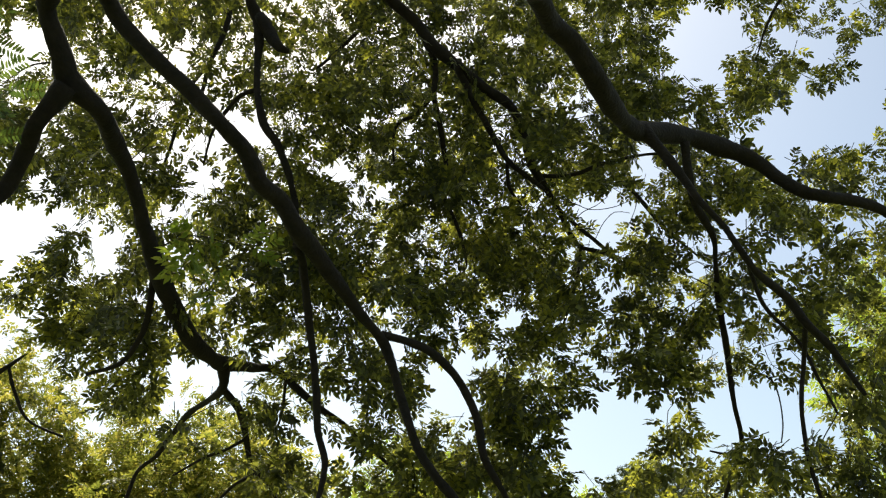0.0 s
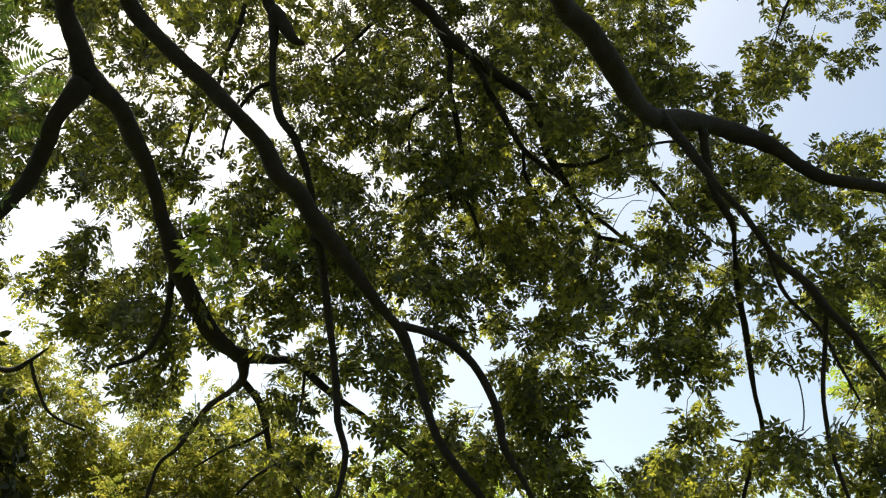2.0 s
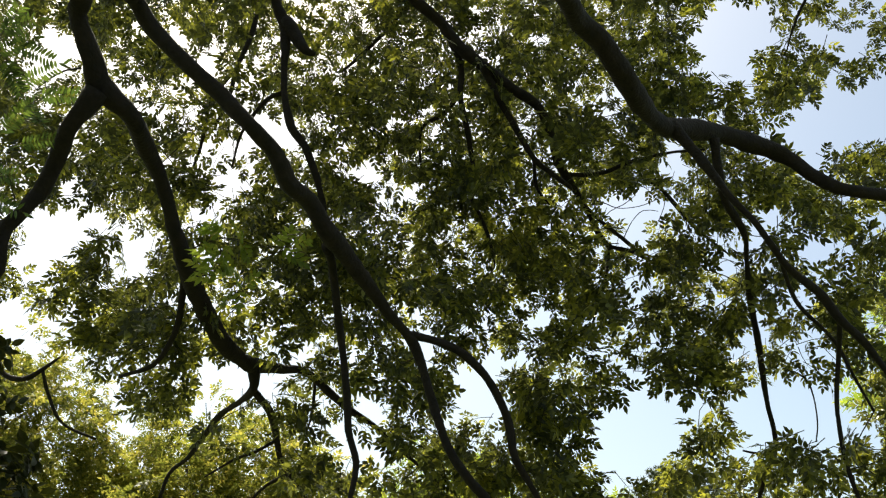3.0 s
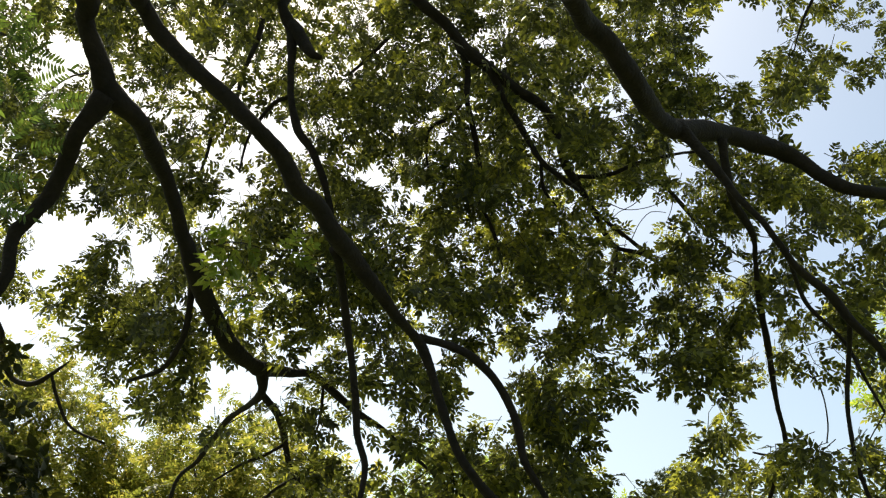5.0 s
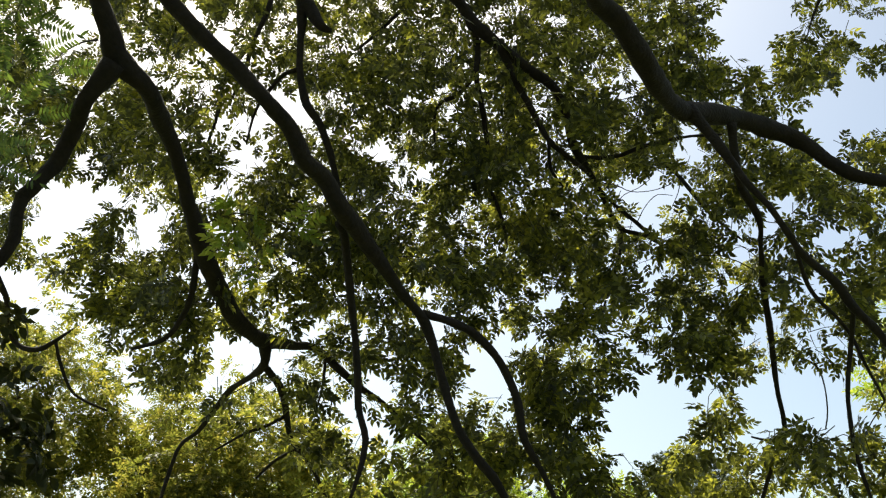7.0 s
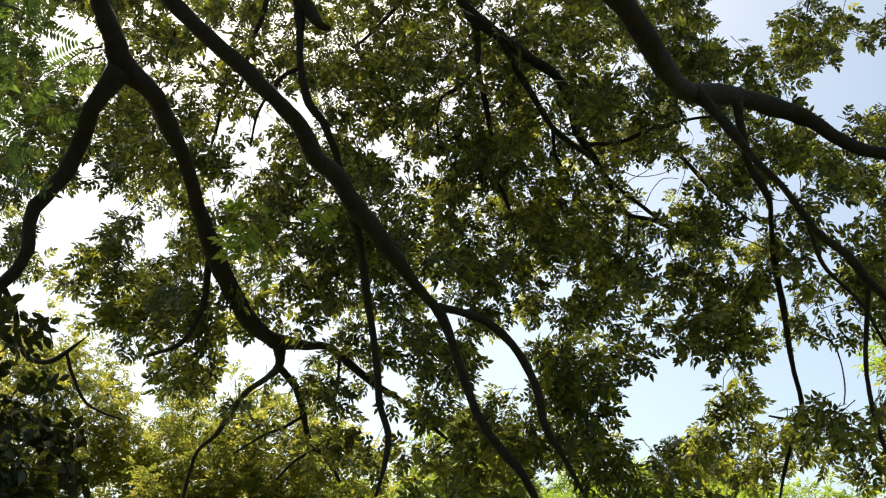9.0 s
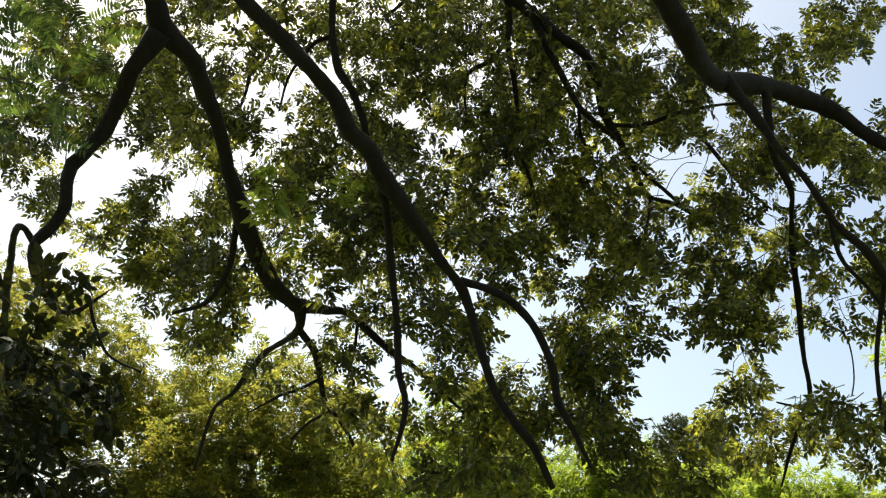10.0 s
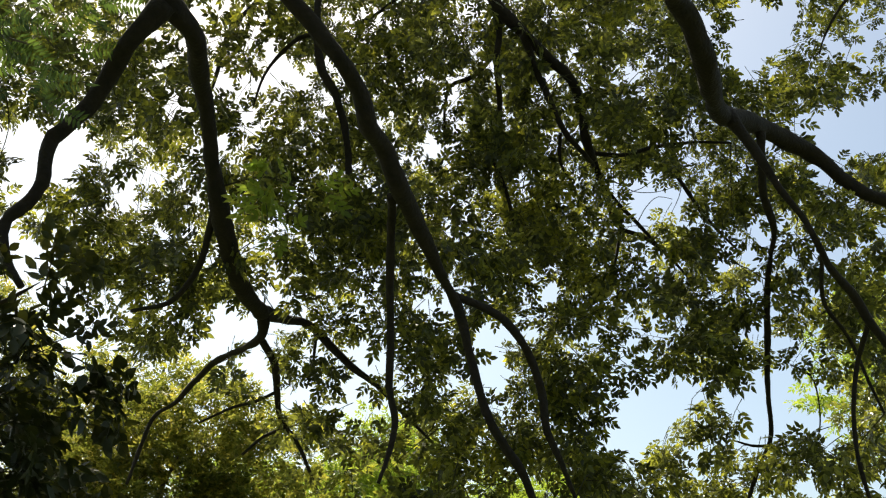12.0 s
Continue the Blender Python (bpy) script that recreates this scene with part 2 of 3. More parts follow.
# ---- ground ----
def ground():
    n = 60
    g = np.sign(np.linspace(-1, 1, n)) * np.abs(np.linspace(-1, 1, n)) ** 3 * 900
    x, y = np.meshgrid(g, g)
    z = np.array([[noise.noise((a * 0.12, b * 0.12, 0)) * 0.12 for a in g] for b in g]) - 0.05
    v = np.c_[x.ravel(), y.ravel(), z.ravel()]
    i, j = np.meshgrid(np.arange(n - 1), np.arange(n - 1), indexing="ij")
    a = (i * n + j).ravel()
    f = np.vstack([np.c_[a, a + 1, a + n + 1], np.c_[a, a + n + 1, a + n]])
    ob = new("ground", smooth(np_mesh("ground", v, f, [GROUND])))
    return tagged(ob, "rough park grass with bare earth patches", "ground", kind="structure")


ground()

# ---- the ash tree overhead: its trunk stands behind the viewer, its limbs arch over and droop ahead ----
ash = thing("ash_tree", (-3.7, -1.9, 0), "large ash tree with dark arching limbs and dense green leaves", "tree")
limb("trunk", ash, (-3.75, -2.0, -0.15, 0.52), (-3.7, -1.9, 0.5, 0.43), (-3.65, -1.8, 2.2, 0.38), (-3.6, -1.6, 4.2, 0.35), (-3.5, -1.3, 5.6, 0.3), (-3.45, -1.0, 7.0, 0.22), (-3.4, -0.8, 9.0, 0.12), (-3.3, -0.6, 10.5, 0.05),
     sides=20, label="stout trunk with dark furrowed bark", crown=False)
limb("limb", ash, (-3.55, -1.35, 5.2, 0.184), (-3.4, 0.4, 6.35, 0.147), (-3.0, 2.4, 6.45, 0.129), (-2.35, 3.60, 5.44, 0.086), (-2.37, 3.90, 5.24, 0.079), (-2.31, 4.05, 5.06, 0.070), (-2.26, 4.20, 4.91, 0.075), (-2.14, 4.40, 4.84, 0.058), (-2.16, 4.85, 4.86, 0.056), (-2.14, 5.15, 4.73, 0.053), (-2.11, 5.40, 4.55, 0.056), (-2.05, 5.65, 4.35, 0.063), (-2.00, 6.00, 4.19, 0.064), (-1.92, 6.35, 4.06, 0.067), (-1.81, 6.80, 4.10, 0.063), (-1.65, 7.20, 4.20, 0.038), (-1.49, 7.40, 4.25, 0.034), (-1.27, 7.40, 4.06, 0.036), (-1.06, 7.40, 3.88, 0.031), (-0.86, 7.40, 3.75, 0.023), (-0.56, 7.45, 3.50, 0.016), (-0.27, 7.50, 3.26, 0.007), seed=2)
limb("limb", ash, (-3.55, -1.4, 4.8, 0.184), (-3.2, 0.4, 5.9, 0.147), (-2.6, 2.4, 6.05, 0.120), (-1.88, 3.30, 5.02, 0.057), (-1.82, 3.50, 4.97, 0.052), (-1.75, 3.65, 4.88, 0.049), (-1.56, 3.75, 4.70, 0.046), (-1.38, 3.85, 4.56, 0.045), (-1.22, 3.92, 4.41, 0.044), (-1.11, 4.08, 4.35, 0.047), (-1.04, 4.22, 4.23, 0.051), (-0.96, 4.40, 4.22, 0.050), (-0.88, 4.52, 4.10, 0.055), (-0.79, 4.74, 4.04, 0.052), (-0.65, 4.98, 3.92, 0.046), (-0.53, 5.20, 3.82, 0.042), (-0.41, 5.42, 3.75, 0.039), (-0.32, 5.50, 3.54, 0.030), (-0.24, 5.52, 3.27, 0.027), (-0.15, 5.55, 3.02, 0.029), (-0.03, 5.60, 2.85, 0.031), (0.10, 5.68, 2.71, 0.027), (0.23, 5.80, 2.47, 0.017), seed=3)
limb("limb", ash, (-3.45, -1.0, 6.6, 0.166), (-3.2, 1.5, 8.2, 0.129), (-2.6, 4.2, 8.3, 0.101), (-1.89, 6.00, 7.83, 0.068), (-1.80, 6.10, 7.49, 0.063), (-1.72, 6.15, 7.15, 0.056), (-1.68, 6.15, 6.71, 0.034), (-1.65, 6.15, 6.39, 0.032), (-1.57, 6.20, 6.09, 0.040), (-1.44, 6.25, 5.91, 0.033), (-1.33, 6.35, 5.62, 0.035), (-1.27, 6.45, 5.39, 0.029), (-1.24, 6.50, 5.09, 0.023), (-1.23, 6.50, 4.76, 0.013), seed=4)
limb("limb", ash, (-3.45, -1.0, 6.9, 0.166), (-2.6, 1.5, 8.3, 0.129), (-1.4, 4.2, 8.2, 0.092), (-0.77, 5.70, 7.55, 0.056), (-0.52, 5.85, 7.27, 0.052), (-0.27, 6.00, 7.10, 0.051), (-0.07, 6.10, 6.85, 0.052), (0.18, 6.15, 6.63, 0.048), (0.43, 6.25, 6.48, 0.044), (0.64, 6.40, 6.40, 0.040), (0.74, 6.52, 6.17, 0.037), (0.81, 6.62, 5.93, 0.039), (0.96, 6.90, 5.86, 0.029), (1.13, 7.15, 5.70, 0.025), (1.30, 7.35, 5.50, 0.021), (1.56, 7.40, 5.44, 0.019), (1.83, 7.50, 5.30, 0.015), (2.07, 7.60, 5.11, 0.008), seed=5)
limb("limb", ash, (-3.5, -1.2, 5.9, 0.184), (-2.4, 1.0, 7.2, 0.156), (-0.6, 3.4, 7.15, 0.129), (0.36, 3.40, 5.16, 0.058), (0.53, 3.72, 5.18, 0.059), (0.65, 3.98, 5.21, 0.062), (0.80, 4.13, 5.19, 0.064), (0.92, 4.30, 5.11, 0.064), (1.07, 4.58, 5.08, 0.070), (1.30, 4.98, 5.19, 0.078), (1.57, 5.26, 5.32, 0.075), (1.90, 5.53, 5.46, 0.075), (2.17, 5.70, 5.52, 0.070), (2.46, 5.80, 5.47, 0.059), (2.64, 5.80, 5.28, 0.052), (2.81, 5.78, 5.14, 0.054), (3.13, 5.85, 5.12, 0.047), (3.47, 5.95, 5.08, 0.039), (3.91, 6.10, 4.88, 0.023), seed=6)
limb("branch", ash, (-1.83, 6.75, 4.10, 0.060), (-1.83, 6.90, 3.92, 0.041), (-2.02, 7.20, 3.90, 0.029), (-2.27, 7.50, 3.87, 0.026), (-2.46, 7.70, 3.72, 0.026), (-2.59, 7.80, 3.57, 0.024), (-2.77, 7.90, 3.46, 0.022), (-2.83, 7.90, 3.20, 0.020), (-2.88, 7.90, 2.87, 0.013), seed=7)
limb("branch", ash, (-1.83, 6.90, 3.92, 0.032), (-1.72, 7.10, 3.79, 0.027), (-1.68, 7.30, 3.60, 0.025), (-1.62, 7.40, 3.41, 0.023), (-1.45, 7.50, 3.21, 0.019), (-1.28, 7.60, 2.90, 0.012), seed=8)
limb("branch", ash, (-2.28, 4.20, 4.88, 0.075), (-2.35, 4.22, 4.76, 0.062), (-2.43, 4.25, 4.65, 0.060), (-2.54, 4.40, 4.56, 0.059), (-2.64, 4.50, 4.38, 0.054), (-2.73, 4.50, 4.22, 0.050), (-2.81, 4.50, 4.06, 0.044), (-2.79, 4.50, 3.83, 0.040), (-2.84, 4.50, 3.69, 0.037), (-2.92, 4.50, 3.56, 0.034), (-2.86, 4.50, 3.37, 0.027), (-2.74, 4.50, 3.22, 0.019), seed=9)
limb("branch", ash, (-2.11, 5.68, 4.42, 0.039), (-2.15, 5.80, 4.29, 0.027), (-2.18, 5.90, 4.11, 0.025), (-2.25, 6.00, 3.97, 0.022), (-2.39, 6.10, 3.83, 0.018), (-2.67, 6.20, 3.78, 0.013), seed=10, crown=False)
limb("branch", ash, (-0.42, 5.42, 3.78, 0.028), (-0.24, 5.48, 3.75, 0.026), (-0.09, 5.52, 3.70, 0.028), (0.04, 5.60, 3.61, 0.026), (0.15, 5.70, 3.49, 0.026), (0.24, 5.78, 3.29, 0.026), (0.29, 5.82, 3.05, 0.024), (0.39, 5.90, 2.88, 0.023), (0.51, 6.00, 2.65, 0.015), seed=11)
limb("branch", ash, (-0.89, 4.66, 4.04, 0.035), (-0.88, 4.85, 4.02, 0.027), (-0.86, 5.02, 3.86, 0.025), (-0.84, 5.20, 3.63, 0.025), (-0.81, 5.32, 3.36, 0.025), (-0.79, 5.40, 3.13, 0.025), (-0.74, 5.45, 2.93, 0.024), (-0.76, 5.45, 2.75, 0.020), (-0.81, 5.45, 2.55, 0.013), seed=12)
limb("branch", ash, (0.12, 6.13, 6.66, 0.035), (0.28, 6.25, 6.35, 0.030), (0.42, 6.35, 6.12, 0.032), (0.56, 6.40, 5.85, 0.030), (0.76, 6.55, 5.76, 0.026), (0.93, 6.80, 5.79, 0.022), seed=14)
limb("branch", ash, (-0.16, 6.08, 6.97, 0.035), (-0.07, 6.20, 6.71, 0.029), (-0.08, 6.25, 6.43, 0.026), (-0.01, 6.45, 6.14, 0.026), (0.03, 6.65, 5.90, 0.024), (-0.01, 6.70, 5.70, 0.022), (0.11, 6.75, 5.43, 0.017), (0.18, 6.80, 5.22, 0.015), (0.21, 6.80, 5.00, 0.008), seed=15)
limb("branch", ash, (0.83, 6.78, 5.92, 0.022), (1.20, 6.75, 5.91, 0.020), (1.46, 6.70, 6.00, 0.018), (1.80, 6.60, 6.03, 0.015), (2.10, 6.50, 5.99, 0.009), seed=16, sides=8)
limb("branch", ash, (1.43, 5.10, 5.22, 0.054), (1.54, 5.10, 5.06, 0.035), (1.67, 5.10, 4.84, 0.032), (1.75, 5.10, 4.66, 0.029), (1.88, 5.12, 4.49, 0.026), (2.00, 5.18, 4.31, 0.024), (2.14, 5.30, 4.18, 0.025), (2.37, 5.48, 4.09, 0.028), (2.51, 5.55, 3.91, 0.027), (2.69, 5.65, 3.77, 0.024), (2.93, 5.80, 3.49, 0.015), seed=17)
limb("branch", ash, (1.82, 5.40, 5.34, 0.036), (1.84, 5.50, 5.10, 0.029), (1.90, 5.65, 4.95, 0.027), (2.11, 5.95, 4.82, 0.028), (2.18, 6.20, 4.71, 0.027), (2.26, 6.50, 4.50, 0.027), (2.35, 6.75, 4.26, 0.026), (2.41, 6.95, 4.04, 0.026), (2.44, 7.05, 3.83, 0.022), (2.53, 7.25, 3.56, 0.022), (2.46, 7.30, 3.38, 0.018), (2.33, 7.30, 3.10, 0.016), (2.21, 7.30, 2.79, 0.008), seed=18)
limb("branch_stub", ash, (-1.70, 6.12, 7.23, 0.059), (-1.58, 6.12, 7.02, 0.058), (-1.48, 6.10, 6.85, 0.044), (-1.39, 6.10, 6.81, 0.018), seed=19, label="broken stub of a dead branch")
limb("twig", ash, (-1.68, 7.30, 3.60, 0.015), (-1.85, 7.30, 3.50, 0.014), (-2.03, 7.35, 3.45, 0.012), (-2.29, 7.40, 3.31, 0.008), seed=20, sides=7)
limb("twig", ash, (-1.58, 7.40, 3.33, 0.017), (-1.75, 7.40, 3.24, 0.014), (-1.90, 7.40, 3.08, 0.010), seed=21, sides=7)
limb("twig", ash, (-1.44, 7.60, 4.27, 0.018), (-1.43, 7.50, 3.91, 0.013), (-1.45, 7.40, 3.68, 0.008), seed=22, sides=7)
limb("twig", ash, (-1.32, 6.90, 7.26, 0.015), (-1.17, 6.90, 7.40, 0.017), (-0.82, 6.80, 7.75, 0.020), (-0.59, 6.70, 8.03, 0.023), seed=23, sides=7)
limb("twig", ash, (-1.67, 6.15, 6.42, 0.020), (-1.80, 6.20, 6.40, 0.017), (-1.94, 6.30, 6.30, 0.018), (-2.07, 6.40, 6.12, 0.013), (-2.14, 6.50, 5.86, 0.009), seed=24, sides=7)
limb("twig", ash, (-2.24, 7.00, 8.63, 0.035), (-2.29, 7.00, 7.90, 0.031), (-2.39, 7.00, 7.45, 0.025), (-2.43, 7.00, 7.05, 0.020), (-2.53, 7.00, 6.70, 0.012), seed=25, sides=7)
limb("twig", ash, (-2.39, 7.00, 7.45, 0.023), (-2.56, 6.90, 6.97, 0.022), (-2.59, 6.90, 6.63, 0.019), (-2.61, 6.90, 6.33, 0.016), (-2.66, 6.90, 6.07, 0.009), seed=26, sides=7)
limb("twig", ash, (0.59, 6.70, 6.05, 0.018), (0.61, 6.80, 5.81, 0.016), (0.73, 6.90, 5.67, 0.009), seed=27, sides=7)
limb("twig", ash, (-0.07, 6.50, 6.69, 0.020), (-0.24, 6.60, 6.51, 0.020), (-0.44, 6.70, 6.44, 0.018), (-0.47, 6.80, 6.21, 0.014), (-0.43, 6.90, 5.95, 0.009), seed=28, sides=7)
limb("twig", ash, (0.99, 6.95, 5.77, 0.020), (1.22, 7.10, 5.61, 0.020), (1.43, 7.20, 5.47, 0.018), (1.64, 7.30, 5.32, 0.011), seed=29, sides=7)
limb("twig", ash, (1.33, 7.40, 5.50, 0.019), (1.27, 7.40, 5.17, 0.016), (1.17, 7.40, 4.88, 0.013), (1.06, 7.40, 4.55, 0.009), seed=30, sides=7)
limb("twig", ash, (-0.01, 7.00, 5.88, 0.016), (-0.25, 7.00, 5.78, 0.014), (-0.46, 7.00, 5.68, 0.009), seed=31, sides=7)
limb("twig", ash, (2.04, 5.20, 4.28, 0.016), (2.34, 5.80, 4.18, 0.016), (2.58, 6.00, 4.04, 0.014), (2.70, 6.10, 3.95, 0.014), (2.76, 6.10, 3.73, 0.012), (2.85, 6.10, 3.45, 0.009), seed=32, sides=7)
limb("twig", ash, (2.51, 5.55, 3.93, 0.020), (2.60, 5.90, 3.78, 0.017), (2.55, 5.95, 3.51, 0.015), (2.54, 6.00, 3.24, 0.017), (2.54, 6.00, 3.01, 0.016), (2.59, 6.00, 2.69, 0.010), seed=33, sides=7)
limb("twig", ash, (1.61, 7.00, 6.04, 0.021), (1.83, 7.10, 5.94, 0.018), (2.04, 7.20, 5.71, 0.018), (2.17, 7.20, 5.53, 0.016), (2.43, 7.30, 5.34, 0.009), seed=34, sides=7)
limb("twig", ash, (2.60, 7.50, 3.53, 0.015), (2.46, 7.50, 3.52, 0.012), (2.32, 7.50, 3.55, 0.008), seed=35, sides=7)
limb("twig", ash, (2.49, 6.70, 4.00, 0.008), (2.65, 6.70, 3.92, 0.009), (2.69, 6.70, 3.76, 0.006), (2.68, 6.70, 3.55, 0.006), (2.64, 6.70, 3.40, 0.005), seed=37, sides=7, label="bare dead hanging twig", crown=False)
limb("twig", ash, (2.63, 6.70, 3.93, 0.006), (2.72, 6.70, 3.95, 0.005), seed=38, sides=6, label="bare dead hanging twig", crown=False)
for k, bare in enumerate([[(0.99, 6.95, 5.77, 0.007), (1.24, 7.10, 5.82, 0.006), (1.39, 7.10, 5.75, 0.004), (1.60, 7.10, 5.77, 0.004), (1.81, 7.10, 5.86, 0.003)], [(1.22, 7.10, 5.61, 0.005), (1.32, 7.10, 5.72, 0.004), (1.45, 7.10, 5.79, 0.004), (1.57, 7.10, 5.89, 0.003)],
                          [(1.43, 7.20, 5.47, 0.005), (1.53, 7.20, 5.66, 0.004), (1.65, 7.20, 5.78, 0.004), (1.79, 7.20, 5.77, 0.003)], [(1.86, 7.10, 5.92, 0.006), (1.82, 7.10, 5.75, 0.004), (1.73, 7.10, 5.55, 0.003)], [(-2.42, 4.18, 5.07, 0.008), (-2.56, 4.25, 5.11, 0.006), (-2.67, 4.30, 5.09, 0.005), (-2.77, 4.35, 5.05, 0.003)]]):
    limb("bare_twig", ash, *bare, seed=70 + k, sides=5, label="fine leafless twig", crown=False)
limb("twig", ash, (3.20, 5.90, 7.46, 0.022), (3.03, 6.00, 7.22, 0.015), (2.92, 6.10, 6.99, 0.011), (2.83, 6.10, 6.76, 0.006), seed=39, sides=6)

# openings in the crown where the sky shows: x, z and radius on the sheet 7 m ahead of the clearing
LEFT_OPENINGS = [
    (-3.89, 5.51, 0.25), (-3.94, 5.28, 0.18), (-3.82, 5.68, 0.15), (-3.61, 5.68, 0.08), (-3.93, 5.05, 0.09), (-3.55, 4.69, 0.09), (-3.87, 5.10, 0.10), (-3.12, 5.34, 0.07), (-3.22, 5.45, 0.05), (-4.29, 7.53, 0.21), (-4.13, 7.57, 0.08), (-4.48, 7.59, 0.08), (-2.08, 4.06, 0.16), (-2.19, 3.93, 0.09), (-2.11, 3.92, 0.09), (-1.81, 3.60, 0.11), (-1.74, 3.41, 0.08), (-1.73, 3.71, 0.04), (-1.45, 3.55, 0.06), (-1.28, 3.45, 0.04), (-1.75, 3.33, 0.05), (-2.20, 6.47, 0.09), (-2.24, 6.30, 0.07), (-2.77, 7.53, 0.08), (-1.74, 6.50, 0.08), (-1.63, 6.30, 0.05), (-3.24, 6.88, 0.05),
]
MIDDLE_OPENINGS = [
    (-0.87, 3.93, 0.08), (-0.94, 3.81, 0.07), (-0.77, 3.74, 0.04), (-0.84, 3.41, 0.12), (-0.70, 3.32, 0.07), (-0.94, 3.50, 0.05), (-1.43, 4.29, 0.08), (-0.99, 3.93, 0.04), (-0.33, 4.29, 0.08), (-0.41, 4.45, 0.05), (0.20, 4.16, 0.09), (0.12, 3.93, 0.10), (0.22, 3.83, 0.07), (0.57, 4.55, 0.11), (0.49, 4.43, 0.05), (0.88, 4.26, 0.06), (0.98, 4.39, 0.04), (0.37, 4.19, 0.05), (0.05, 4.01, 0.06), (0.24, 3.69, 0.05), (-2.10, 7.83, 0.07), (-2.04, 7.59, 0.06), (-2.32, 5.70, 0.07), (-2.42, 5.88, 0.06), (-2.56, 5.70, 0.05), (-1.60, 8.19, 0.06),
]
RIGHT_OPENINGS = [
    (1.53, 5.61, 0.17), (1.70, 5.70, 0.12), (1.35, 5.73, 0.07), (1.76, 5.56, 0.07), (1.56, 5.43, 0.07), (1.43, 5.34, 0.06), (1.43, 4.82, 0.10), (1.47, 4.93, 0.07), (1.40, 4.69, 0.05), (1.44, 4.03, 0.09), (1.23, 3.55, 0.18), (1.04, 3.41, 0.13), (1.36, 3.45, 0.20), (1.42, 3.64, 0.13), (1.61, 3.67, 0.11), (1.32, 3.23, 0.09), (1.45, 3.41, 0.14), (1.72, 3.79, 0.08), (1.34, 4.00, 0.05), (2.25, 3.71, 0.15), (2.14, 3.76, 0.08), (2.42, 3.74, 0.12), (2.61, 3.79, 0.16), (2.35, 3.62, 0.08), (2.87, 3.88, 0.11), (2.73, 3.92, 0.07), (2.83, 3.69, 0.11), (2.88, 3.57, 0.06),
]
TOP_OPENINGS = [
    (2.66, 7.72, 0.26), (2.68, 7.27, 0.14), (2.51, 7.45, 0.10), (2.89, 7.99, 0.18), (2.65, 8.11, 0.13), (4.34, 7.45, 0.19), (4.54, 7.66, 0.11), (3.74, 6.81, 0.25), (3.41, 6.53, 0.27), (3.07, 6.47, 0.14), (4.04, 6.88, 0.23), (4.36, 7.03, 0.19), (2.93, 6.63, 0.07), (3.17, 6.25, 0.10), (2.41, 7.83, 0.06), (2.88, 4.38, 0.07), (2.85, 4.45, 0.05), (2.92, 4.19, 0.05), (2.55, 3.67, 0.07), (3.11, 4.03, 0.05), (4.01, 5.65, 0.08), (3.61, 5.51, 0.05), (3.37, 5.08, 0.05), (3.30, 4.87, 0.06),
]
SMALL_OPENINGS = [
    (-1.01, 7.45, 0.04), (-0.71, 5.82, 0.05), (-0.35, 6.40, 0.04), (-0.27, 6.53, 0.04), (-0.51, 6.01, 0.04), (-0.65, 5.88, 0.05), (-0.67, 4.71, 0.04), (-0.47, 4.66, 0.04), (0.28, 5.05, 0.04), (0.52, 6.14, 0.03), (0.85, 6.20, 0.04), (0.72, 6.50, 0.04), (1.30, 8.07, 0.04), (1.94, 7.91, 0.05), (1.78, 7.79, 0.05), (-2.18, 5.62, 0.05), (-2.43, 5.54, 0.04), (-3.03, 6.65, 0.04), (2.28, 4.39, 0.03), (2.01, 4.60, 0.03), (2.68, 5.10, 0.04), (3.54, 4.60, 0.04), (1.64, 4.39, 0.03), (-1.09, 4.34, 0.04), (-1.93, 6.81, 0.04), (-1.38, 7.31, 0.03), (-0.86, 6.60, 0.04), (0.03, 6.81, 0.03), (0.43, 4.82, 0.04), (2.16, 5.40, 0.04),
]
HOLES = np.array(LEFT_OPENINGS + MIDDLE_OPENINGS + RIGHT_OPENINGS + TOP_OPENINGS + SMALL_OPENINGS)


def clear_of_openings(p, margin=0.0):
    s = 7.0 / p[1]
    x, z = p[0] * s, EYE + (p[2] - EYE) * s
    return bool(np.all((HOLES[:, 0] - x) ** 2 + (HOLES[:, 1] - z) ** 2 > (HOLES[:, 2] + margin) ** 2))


ASH_SPRAYS = [spray(s) for s in range(40, 46)]
FAR_SPRAYS = [spray(s, far=True) for s in range(46, 52)]
GOLD_SPRAYS = [spray(s, 7, 0.3, pairs=3, length=0.17, leaflet=0.08, width=0.038, plain=True) for s in range(60, 64)]


def twig_pose(rng, p, out):
    """A leafy twig at p that points outwards and a little down, its leaves turned up to the sun."""
    yaw = math.atan2(out[1], out[0]) + rng.normal(0, 0.8)
    size = rng.uniform(0.8, 1.15)
    turn = Matrix.Rotation(-rng.normal(0.5, 0.25), 3, "X") @ Euler((rng.normal(0, 0.4), rng.normal(0.12, 0.35), yaw)).to_matrix()
    return Matrix.LocRotScale(Vector(p), turn.to_quaternion(), (size, size, size))


def lowest(u):
    """Slope below which the crown carries no leaves, by bearing."""
    return float(np.interp(u, [-0.75, -0.53, -0.48, -0.46, -0.36, -0.31, -0.22, -0.15, 0.8], [0.52, 0.50, 0.47, 0.36, 0.33, 0.29, 0.24, 0.19, 0.17]))


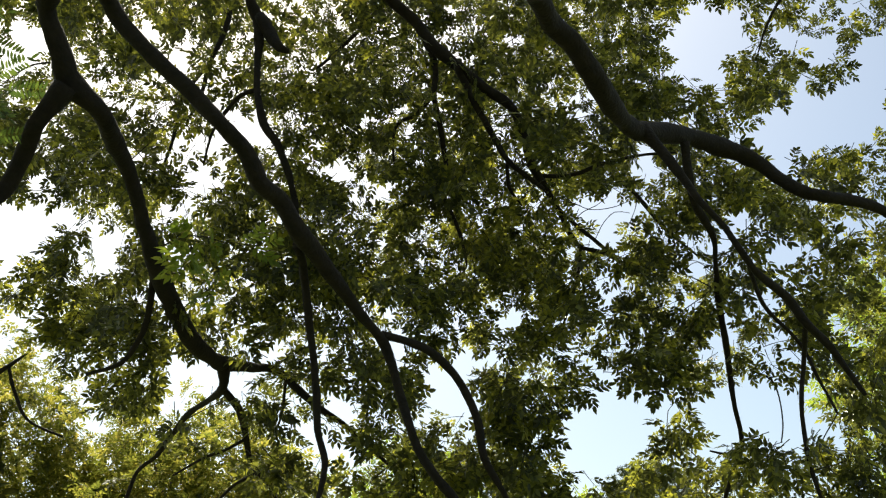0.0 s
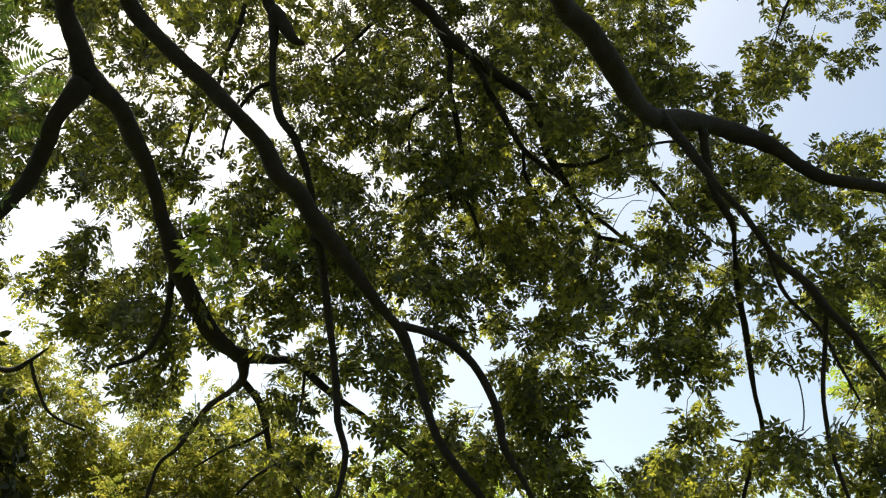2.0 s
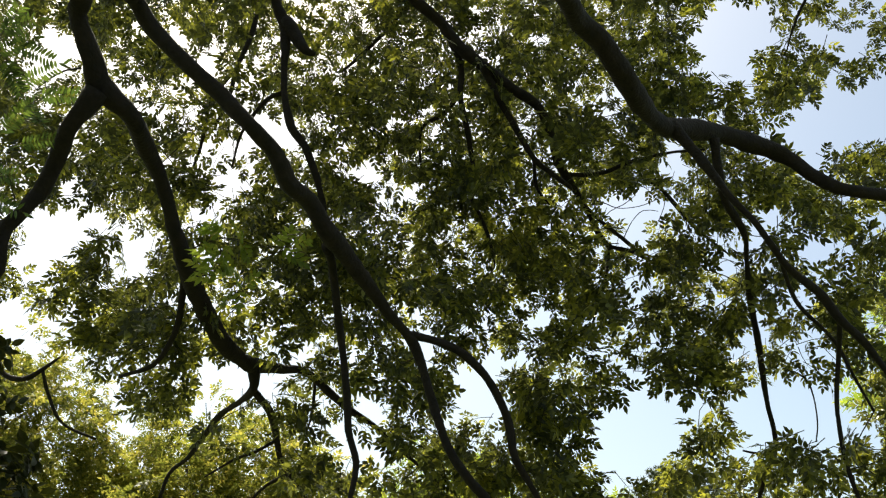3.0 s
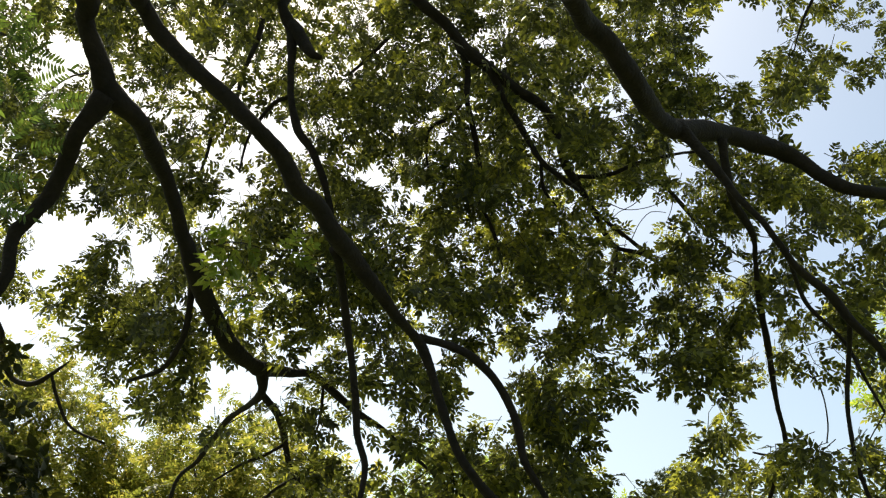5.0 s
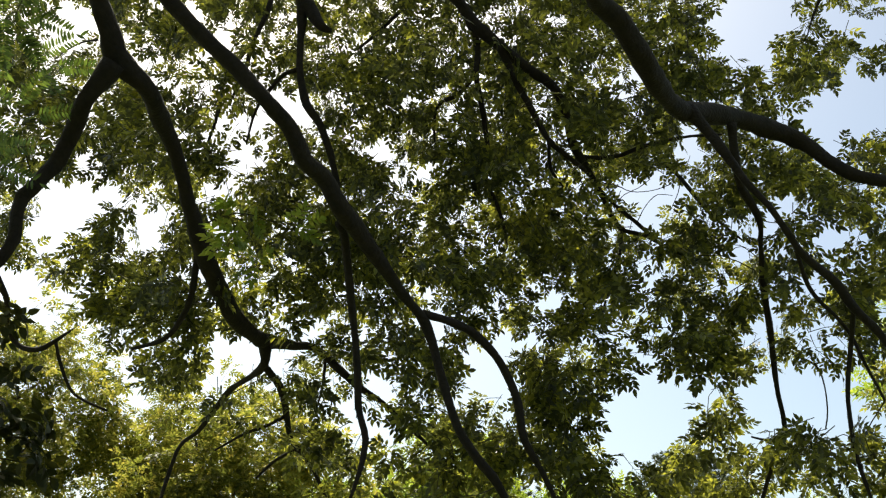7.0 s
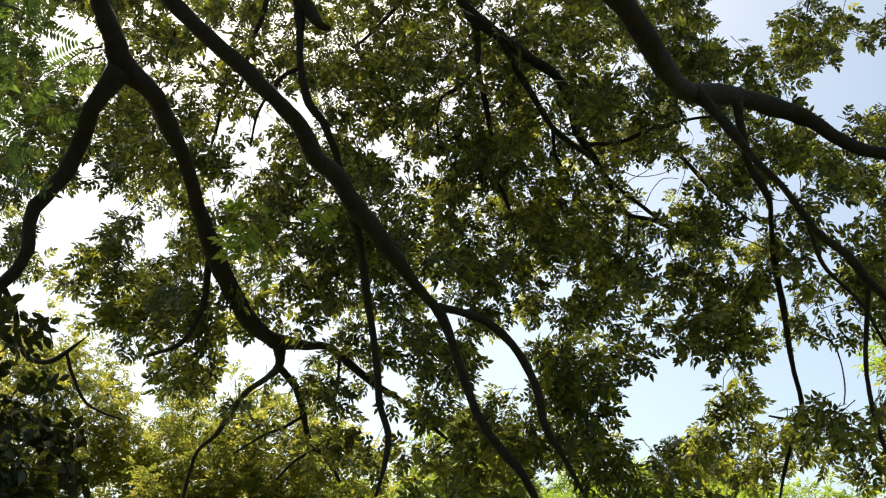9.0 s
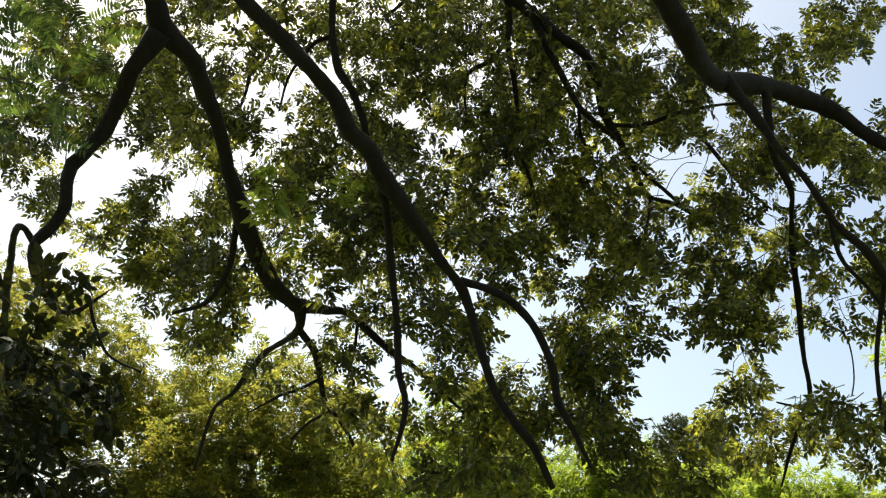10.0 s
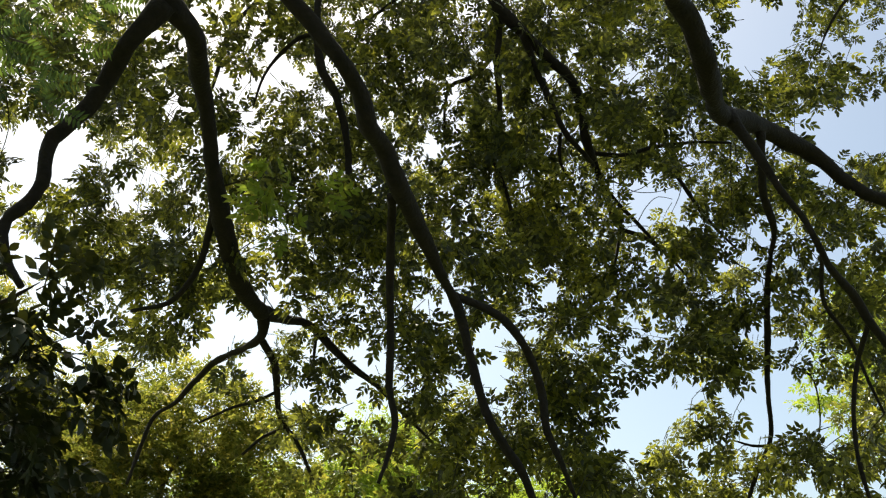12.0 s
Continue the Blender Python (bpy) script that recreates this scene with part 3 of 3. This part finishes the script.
def ash_crown():
    rng = np.random.RandomState(11)
    wood = np.vstack(LIMB_LINES)
    nodes = list(wood[:, :3])
    centres = []
    for u in np.arange(-0.70, 0.72, 0.06):
        for v in np.arange(0.17, 1.10, 0.06):
            for layer in range(2):
                y = rng.uniform(5.8, 7.2) if layer == 0 else rng.uniform(7.0, 8.6)
                a, b = u + rng.uniform(-0.035, 0.035), v + rng.uniform(-0.035, 0.035)
                p = np.array([a * y, y, EYE + b * y])
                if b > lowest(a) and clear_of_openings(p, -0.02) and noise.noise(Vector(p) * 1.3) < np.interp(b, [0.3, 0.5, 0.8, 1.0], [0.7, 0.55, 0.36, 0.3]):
                    centres.append(p)
    near0 = np.array(nodes)
    centres.sort(key=lambda c: ((near0 - c) ** 2).sum(1).min())
    thick = wood[(wood[:, 1] > 4) & (wood[:, 3] > 0.03)]
    bare = np.c_[thick[:, 0] * 7 / thick[:, 1], (thick[:, 2] - EYE) * 7 / thick[:, 1], thick[:, 1]]

    def before_limb(p):
        """Leaves grow mostly on the far, sunny side of the limbs."""
        off = (bare[:, 0] - p[0] * 7 / p[1]) ** 2 + (bare[:, 1] - (p[2] - EYE) * 7 / p[1]) ** 2
        return bool(np.any((off < 0.012) & (bare[:, 2] > p[1] - 0.1)))

    twigs, mats = [], []
    for n, c in enumerate(centres):
        all_nodes = np.array(nodes)
        near = all_nodes[np.argmin(((all_nodes - c) ** 2).sum(1))]
        d = c - near
        length = np.linalg.norm(d)
        mid = near + 0.5 * d + rng.normal(0, 0.1 * length, 3) + (0, 0, 0.08 * length)
        many = int(np.interp((c[2] - EYE) / c[1], [0.45, 0.75], [9.4, 6.8]) * np.interp(c[0] / c[1], [-0.2, 0.0], [0.85, 1.0]) * (1.22 if c[1] > 7.4 else 1.0))
        u, v = c[0] / c[1], (c[2] - EYE) / c[1]
        many = int(many * np.interp(u, [0.3, 0.42, 0.55], [1.0, 0.76, 0.62]))
        if u < -0.32 and 0.30 < v < 0.47:
            many = int(many * 1.35)
        if 0.05 < u < 0.28 and 0.4 < v < 0.75:
            many = int(many * 1.15)
        if -0.02 < u < 0.14 and 0.5 < v < 0.85:
            many = int(many * 1.2)
        if (0.12 < u < 0.36 or -0.22 < u < -0.1) and v < 0.3:
            many = int(many * 0.7)
        if -0.18 < u < 0.0 and 0.38 < v < 0.5:
            many = int(many * 0.8)
        if -0.06 < u < 0.14 and v < 0.33:
            many = int(many * 1.3)
        rng = np.random.RandomState(1000 + n)
        kept = [twig_pose(rng, q, (d[0] + 0.01, d[1] + 0.3)) for q in c + rng.normal(0, 1, (many, 3)) * (0.16, 0.18, 0.13)]
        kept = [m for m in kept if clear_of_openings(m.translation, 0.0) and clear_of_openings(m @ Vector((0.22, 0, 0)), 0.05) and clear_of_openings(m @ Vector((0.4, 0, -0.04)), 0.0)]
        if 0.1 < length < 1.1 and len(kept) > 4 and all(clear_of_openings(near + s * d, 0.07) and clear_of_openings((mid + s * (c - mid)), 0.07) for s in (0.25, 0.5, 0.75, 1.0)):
            r = 0.003 + 0.004 * min(1.0, length)
            twigs.append(tube([(*near, r), (*mid, r * 0.75), (*c, r * 0.45)], 5, 0.1, 0.0, n))
            nodes += [near + 0.7 * d, c]
        mats += [m for m in kept if rng.rand() > 0.74 or not before_limb(m @ Vector((0.22, 0, 0)))]
    # unseen leaves added above and behind the viewer to shade the limbs and ground
    over = []
    for _ in range(2600):
        q = np.array([rng.uniform(-8.0, 5.5), rng.uniform(-7.0, 4.4), rng.uniform(7.4, 10.5)])
        over.append(twig_pose(rng, q, q - (-3.5, -1, 7)))
    # unseen high leaves added beyond the view's top edge to shade the visible crown
    for _ in range(1000):
        y = rng.uniform(4.4, 13.0)
        q = np.array([rng.uniform(-8.0, 6.0), y, max(8.4, EYE + 1.14 * y) + rng.uniform(0, 2.2)])
        over.append(twig_pose(rng, q, (0, 1)))
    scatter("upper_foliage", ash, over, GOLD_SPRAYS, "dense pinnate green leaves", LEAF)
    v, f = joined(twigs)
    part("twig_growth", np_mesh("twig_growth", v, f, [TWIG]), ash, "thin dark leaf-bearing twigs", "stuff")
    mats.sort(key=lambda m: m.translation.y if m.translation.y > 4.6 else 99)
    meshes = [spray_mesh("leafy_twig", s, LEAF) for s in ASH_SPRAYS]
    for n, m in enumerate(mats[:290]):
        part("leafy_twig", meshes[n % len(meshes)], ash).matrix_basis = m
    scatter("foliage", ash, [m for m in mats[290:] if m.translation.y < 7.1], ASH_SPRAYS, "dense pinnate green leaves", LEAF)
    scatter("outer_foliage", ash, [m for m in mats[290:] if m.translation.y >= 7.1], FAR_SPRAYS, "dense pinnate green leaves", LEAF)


ash_crown()


def shoot(seed, *points):
    """A young shoot on a limb, its larger light leaves hanging free of the crown."""
    rng = np.random.RandomState(seed)
    limb("shoot", ash, *points, sides=6, mat=TWIG, seed=seed, label="thin green young shoot", crown=False)
    line = spline(points, 0.05)[:, :3]
    mesh = spray_mesh("leafy_twig", spray(seed, 5, 0.2, leaflet=0.085, width=0.036, length=0.15), LEAF_LIME)
    for k in range(3):
        p = line[int(len(line) * (0.5 + 0.24 * k))]
        part("leafy_twig", mesh, ash, "light green young leaves").matrix_basis = twig_pose(rng, p, (points[-1][0] - points[0][0], -0.2))


shoot(91, (-2.03, 5.66, 4.33, 0.008), (-1.85, 5.45, 4.26, 0.005), (-1.68, 5.30, 4.12, 0.002))
shoot(92, (-2.08, 5.50, 4.47, 0.008), (-1.75, 5.35, 4.50, 0.005), (-1.46, 5.30, 4.40, 0.002))
parent_keep(ash)


# ---- other trees and shrubs ----
def leafy_tree(name, base, top, crown, kinds, mat, count, label, seed, category="tree", bark=None, group="", lean=(0, 0), low=0.0):
    """A tree with trunk, limbs and a loose crown. crown: centre and the three half-widths."""
    rng = np.random.RandomState(seed)
    root = thing(name, base, label, category, group)
    b, c, h = Vector(base), Vector(crown[:3]), np.array(crown[3:])
    r = 0.035 * (top - b.z) / 3 + 0.03
    bend = rng.normal(0, 0.15, 2)
    limb("trunk", root, (b.x, b.y, b.z - 0.1, r * 1.3), (b.x + bend[0], b.y + bend[1], b.z + (c.z - b.z) * 0.5, r), (c.x, c.y, c.z, r * 0.7), (c.x + lean[0], c.y + lean[1], c.z + h[2] * 0.8, r * 0.2), mat=bark or BARK_GREY, seed=seed, crown=False)
    lobes = []
    for k in range(16):
        d = rng.normal(0, 1, 3)
        d /= np.linalg.norm(d)
        lobes.append(np.array(c) + d * h * rng.uniform(0.45, 0.8))
    for k in range(8):
        e = lobes[k]
        s = np.array([c.x, c.y, b.z + (c.z - b.z) * rng.uniform(0.55, 1.0)])
        m = (s + e) / 2 + rng.normal(0, 0.12, 3) + (0, 0, 0.1)
        limb("limb", root, (*s, r * 0.5), (*m, r * 0.35), (*e, r * 0.12), sides=7, mat=bark or BARK_GREY, seed=seed + k, crown=False)
    mats = []
    while len(mats) < count:
        o = lobes[rng.randint(len(lobes))]
        d = rng.normal(0, 1, 3)
        q = o + d / np.linalg.norm(d) * rng.uniform(0.3, 1.0) ** 0.5 * h * 0.42
        if q[2] > low:
            mats.append(twig_pose(rng, q, q - np.array(c)))
    scatter("foliage", root, mats, kinds, "", mat)
    parent_keep(root)
    return root


BROAD_SPRAYS = [spray(s, 8, 0.24, pairs=1, length=0.05, leaflet=0.066, width=0.036) for s in range(70, 74)]
LOCUST_SPRAYS = [spray(s, 3, 0.12, pairs=10, length=0.32, leaflet=0.066, width=0.019, even=True) for s in range(80, 84)]

leafy_tree("yellowing_tree", (-8.3, 13.0, 0), 7.2, (-8.3, 12.8, 4.9, 2.4, 1.9, 2.6), GOLD_SPRAYS, LEAF_GOLD, 1300, "yellowing broadleaf tree with crooked limbs", 101, group="trees beyond the clearing")
leafy_tree("yellowing_tree", (-4.1, 13.6, 0), 5.8, (-4.1, 13.4, 3.8, 2.3, 1.7, 2.3), GOLD_SPRAYS, LEAF_GOLD, 2000, "yellowing broadleaf tree with crooked limbs", 102, group="trees beyond the clearing")
leafy_tree("sunlit_tree", (-1.6, 16.0, 0), 5.6, (-1.6, 16.0, 3.7, 2.8, 1.7, 2.0), GOLD_SPRAYS, LEAF_LIME, 2300, "low sunlit yellow-green tree", 103, group="low sunlit trees")
leafy_tree("sunlit_tree", (2.6, 17.0, 0), 5.4, (2.6, 17.0, 3.4, 2.5, 1.7, 1.9), GOLD_SPRAYS, LEAF_LIME, 2300, "low sunlit yellow-green tree", 104, group="low sunlit trees")
leafy_tree("sunlit_tree", (6.4, 18.0, 0), 5.2, (6.4, 18.0, 3.1, 2.5, 1.7, 1.9), GOLD_SPRAYS, LEAF_LIME, 2300, "low sunlit yellow-green tree", 105, group="low sunlit trees")
leafy_tree("tall_tree", (7.8, 10.8, 0), 8.6, (7.5, 10.8, 5.5, 2.0, 1.8, 3.4), GOLD_SPRAYS, LEAF_LIME, 900, "tall light green tree in full sun", 106, group="trees beyond the clearing")
leafy_tree("evergreen_shrub", (-2.75, 3.65, 0), 3.0, (-2.75, 3.65, 1.66, 0.95, 0.62, 1.3), BROAD_SPRAYS, LEAF_DARK, 500, "dark dense evergreen shrub", 107, category="shrub")

# unseen trees added round the clearing to block low sky light behind the viewer
for k, (x, y) in enumerate([(-9.5, -4.0), (-5.0, -11.0), (1.5, -12.0), (7.5, -8.0), (9.5, -1.0), (-10.5, 4.5)]):
    leafy_tree("unseen_screen_tree", (x, y, 0), 8.5, (x, y, 5.0, 3.4, 3.2, 4.2), GOLD_SPRAYS, LEAF, 800, "unseen broad green tree added to block low sky light", 120 + k, group="trees round the clearing")


def locust():
    """A locust tree whose feathery leaves hang into the clearing."""
    root = thing("locust_tree", (-6.2, 3.2, 0), "locust tree with feathery bright green leaves", "tree")
    limb("trunk", root, (-6.2, 3.2, -0.1, 0.2), (-6.1, 3.3, 2.2, 0.16), (-5.9, 3.3, 4.4, 0.13), (-5.8, 3.4, 6.4, 0.07), (-5.8, 3.5, 7.6, 0.03), mat=BARK_GREY, seed=51, crown=False)
    limb("limb", root, (-5.9, 3.3, 4.3, 0.07), (-4.8, 3.5, 5.1, 0.045), (-3.6, 3.7, 5.3, 0.025), (-2.75, 3.8, 5.05, 0.008), mat=BARK_GREY, seed=52, sides=8, crown=False)
    limb("limb", root, (-5.95, 3.3, 3.9, 0.06), (-4.9, 3.7, 4.4, 0.035), (-3.7, 3.9, 4.5, 0.018), (-2.8, 3.9, 4.3, 0.006), mat=BARK_GREY, seed=53, sides=8, crown=False)
    rng = np.random.RandomState(54)
    mesh = [spray_mesh("feathery_leaf", s, LEAF_LOCUST) for s in LOCUST_SPRAYS]
    for n in range(26):
        q = Vector((rng.uniform(-3.6, -2.72), rng.uniform(3.7, 4.3), rng.uniform(3.95, 5.5)))
        face = Vector((0.5, -0.6, -0.45)) + Vector(rng.normal(0, 0.28, 3))
        along = Vector((0.8, 0.25, -0.55)) + Vector(rng.normal(0, 0.4, 3))
        z = -face.normalized()
        y = z.cross(along).normalized()
        turn = Matrix((y.cross(z), y, z)).transposed().to_4x4()
        part("feathery_leaf", mesh[n % 4], root).matrix_basis = Matrix.Translation(q) @ turn
    mats = [twig_pose(rng, rng.normal(0, 1, 3) * (0.8, 0.8, 0.9) + (-5.6, 3.3, 6.0), (1, 0)) for _ in range(120)]
    scatter("foliage", root, mats, LOCUST_SPRAYS, "feathery pinnate leaves", LEAF_LOCUST)
    parent_keep(root)


locust()


def pine(base, top, spread, seed):
    """A far pine: straight trunk, whorls of upswept branches with tufts of needles."""
    rng = np.random.RandomState(seed)
    root = thing("pine_tree", base, "distant dark green pine tree against the sky", "tree", "distant pines")
    b = Vector(base)
    limb("trunk", root, (b.x, b.y, -0.1, 0.25), (b.x + 0.1, b.y, top * 0.5, 0.17), (b.x, b.y, top, 0.03), mat=BARK_GREY, seed=seed, crown=False)
    vs, fs, arms = [], [], []
    base_i = 0
    for z in np.arange(top * 0.25, top, 0.42):
        reach = spread * (1 - ((z - top * 0.25) / (top * 0.75)) ** 3.0) + 0.35
        for k in range(9):
            a = rng.uniform(0, 6.28)
            l = reach * rng.uniform(0.65, 1.1)
            tip = np.array([b.x + math.cos(a) * l, b.y + math.sin(a) * l, z + 0.28 * l])
            arms.append(tube([(b.x, b.y, z, 0.035), (*((tip + (b.x, b.y, z)) / 2 - (0, 0, 0.1)), 0.025), (*tip, 0.008)], 4, 0.3, 0.0))
            for s in np.linspace(0.25, 1.05, max(4, int(l * 6))):
                o = np.array([b.x, b.y, z]) * (1 - s) + tip * s + rng.normal(0, 0.1, 3)
                d = rng.normal(0, 1, (28, 3)) + (0, 0, 0.6)
                d /= np.linalg.norm(d, axis=1)[:, None]
                w = np.cross(d, rng.normal(0, 1, (28, 3)))
                w /= np.linalg.norm(w, axis=1)[:, None]
                ln = rng.uniform(0.12, 0.26, (28, 1))
                v = np.stack([o - w * 0.022, o + w * 0.022, o + d * ln], 1).reshape(-1, 3)
                vs.append(v)
                fs.append(np.arange(84).reshape(-1, 3) + base_i)
                base_i += 84
    v, f = joined(arms)
    part("bough_growth", np_mesh("bough_growth", v, f, [BARK_GREY]), root, kind="stuff")
    part("needles", np_mesh("needles", np.vstack(vs), np.vstack(fs), [NEEDLE]), root, kind="stuff")
    parent_keep(root)


pine((9.9, 45, 0), 12.7, 3.8, 201)
pine((12.4, 47, 0), 13.0, 3.4, 202)
pine((1.0, 45, 0), 13.6, 3.2, 203)

# crooked limbs of the yellowing tree that reach over its shrub
gold = bpy.data.objects["yellowing_tree"]
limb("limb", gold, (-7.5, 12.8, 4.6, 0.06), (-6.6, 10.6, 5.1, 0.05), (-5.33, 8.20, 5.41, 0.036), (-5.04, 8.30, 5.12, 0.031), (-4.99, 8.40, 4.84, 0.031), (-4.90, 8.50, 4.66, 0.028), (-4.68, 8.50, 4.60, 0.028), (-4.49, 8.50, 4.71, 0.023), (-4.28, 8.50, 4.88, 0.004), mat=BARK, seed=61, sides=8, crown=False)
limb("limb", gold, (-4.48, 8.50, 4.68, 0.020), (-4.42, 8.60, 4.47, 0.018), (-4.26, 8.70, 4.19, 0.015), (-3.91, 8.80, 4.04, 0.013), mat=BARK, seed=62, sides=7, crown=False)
parent_keep(gold)
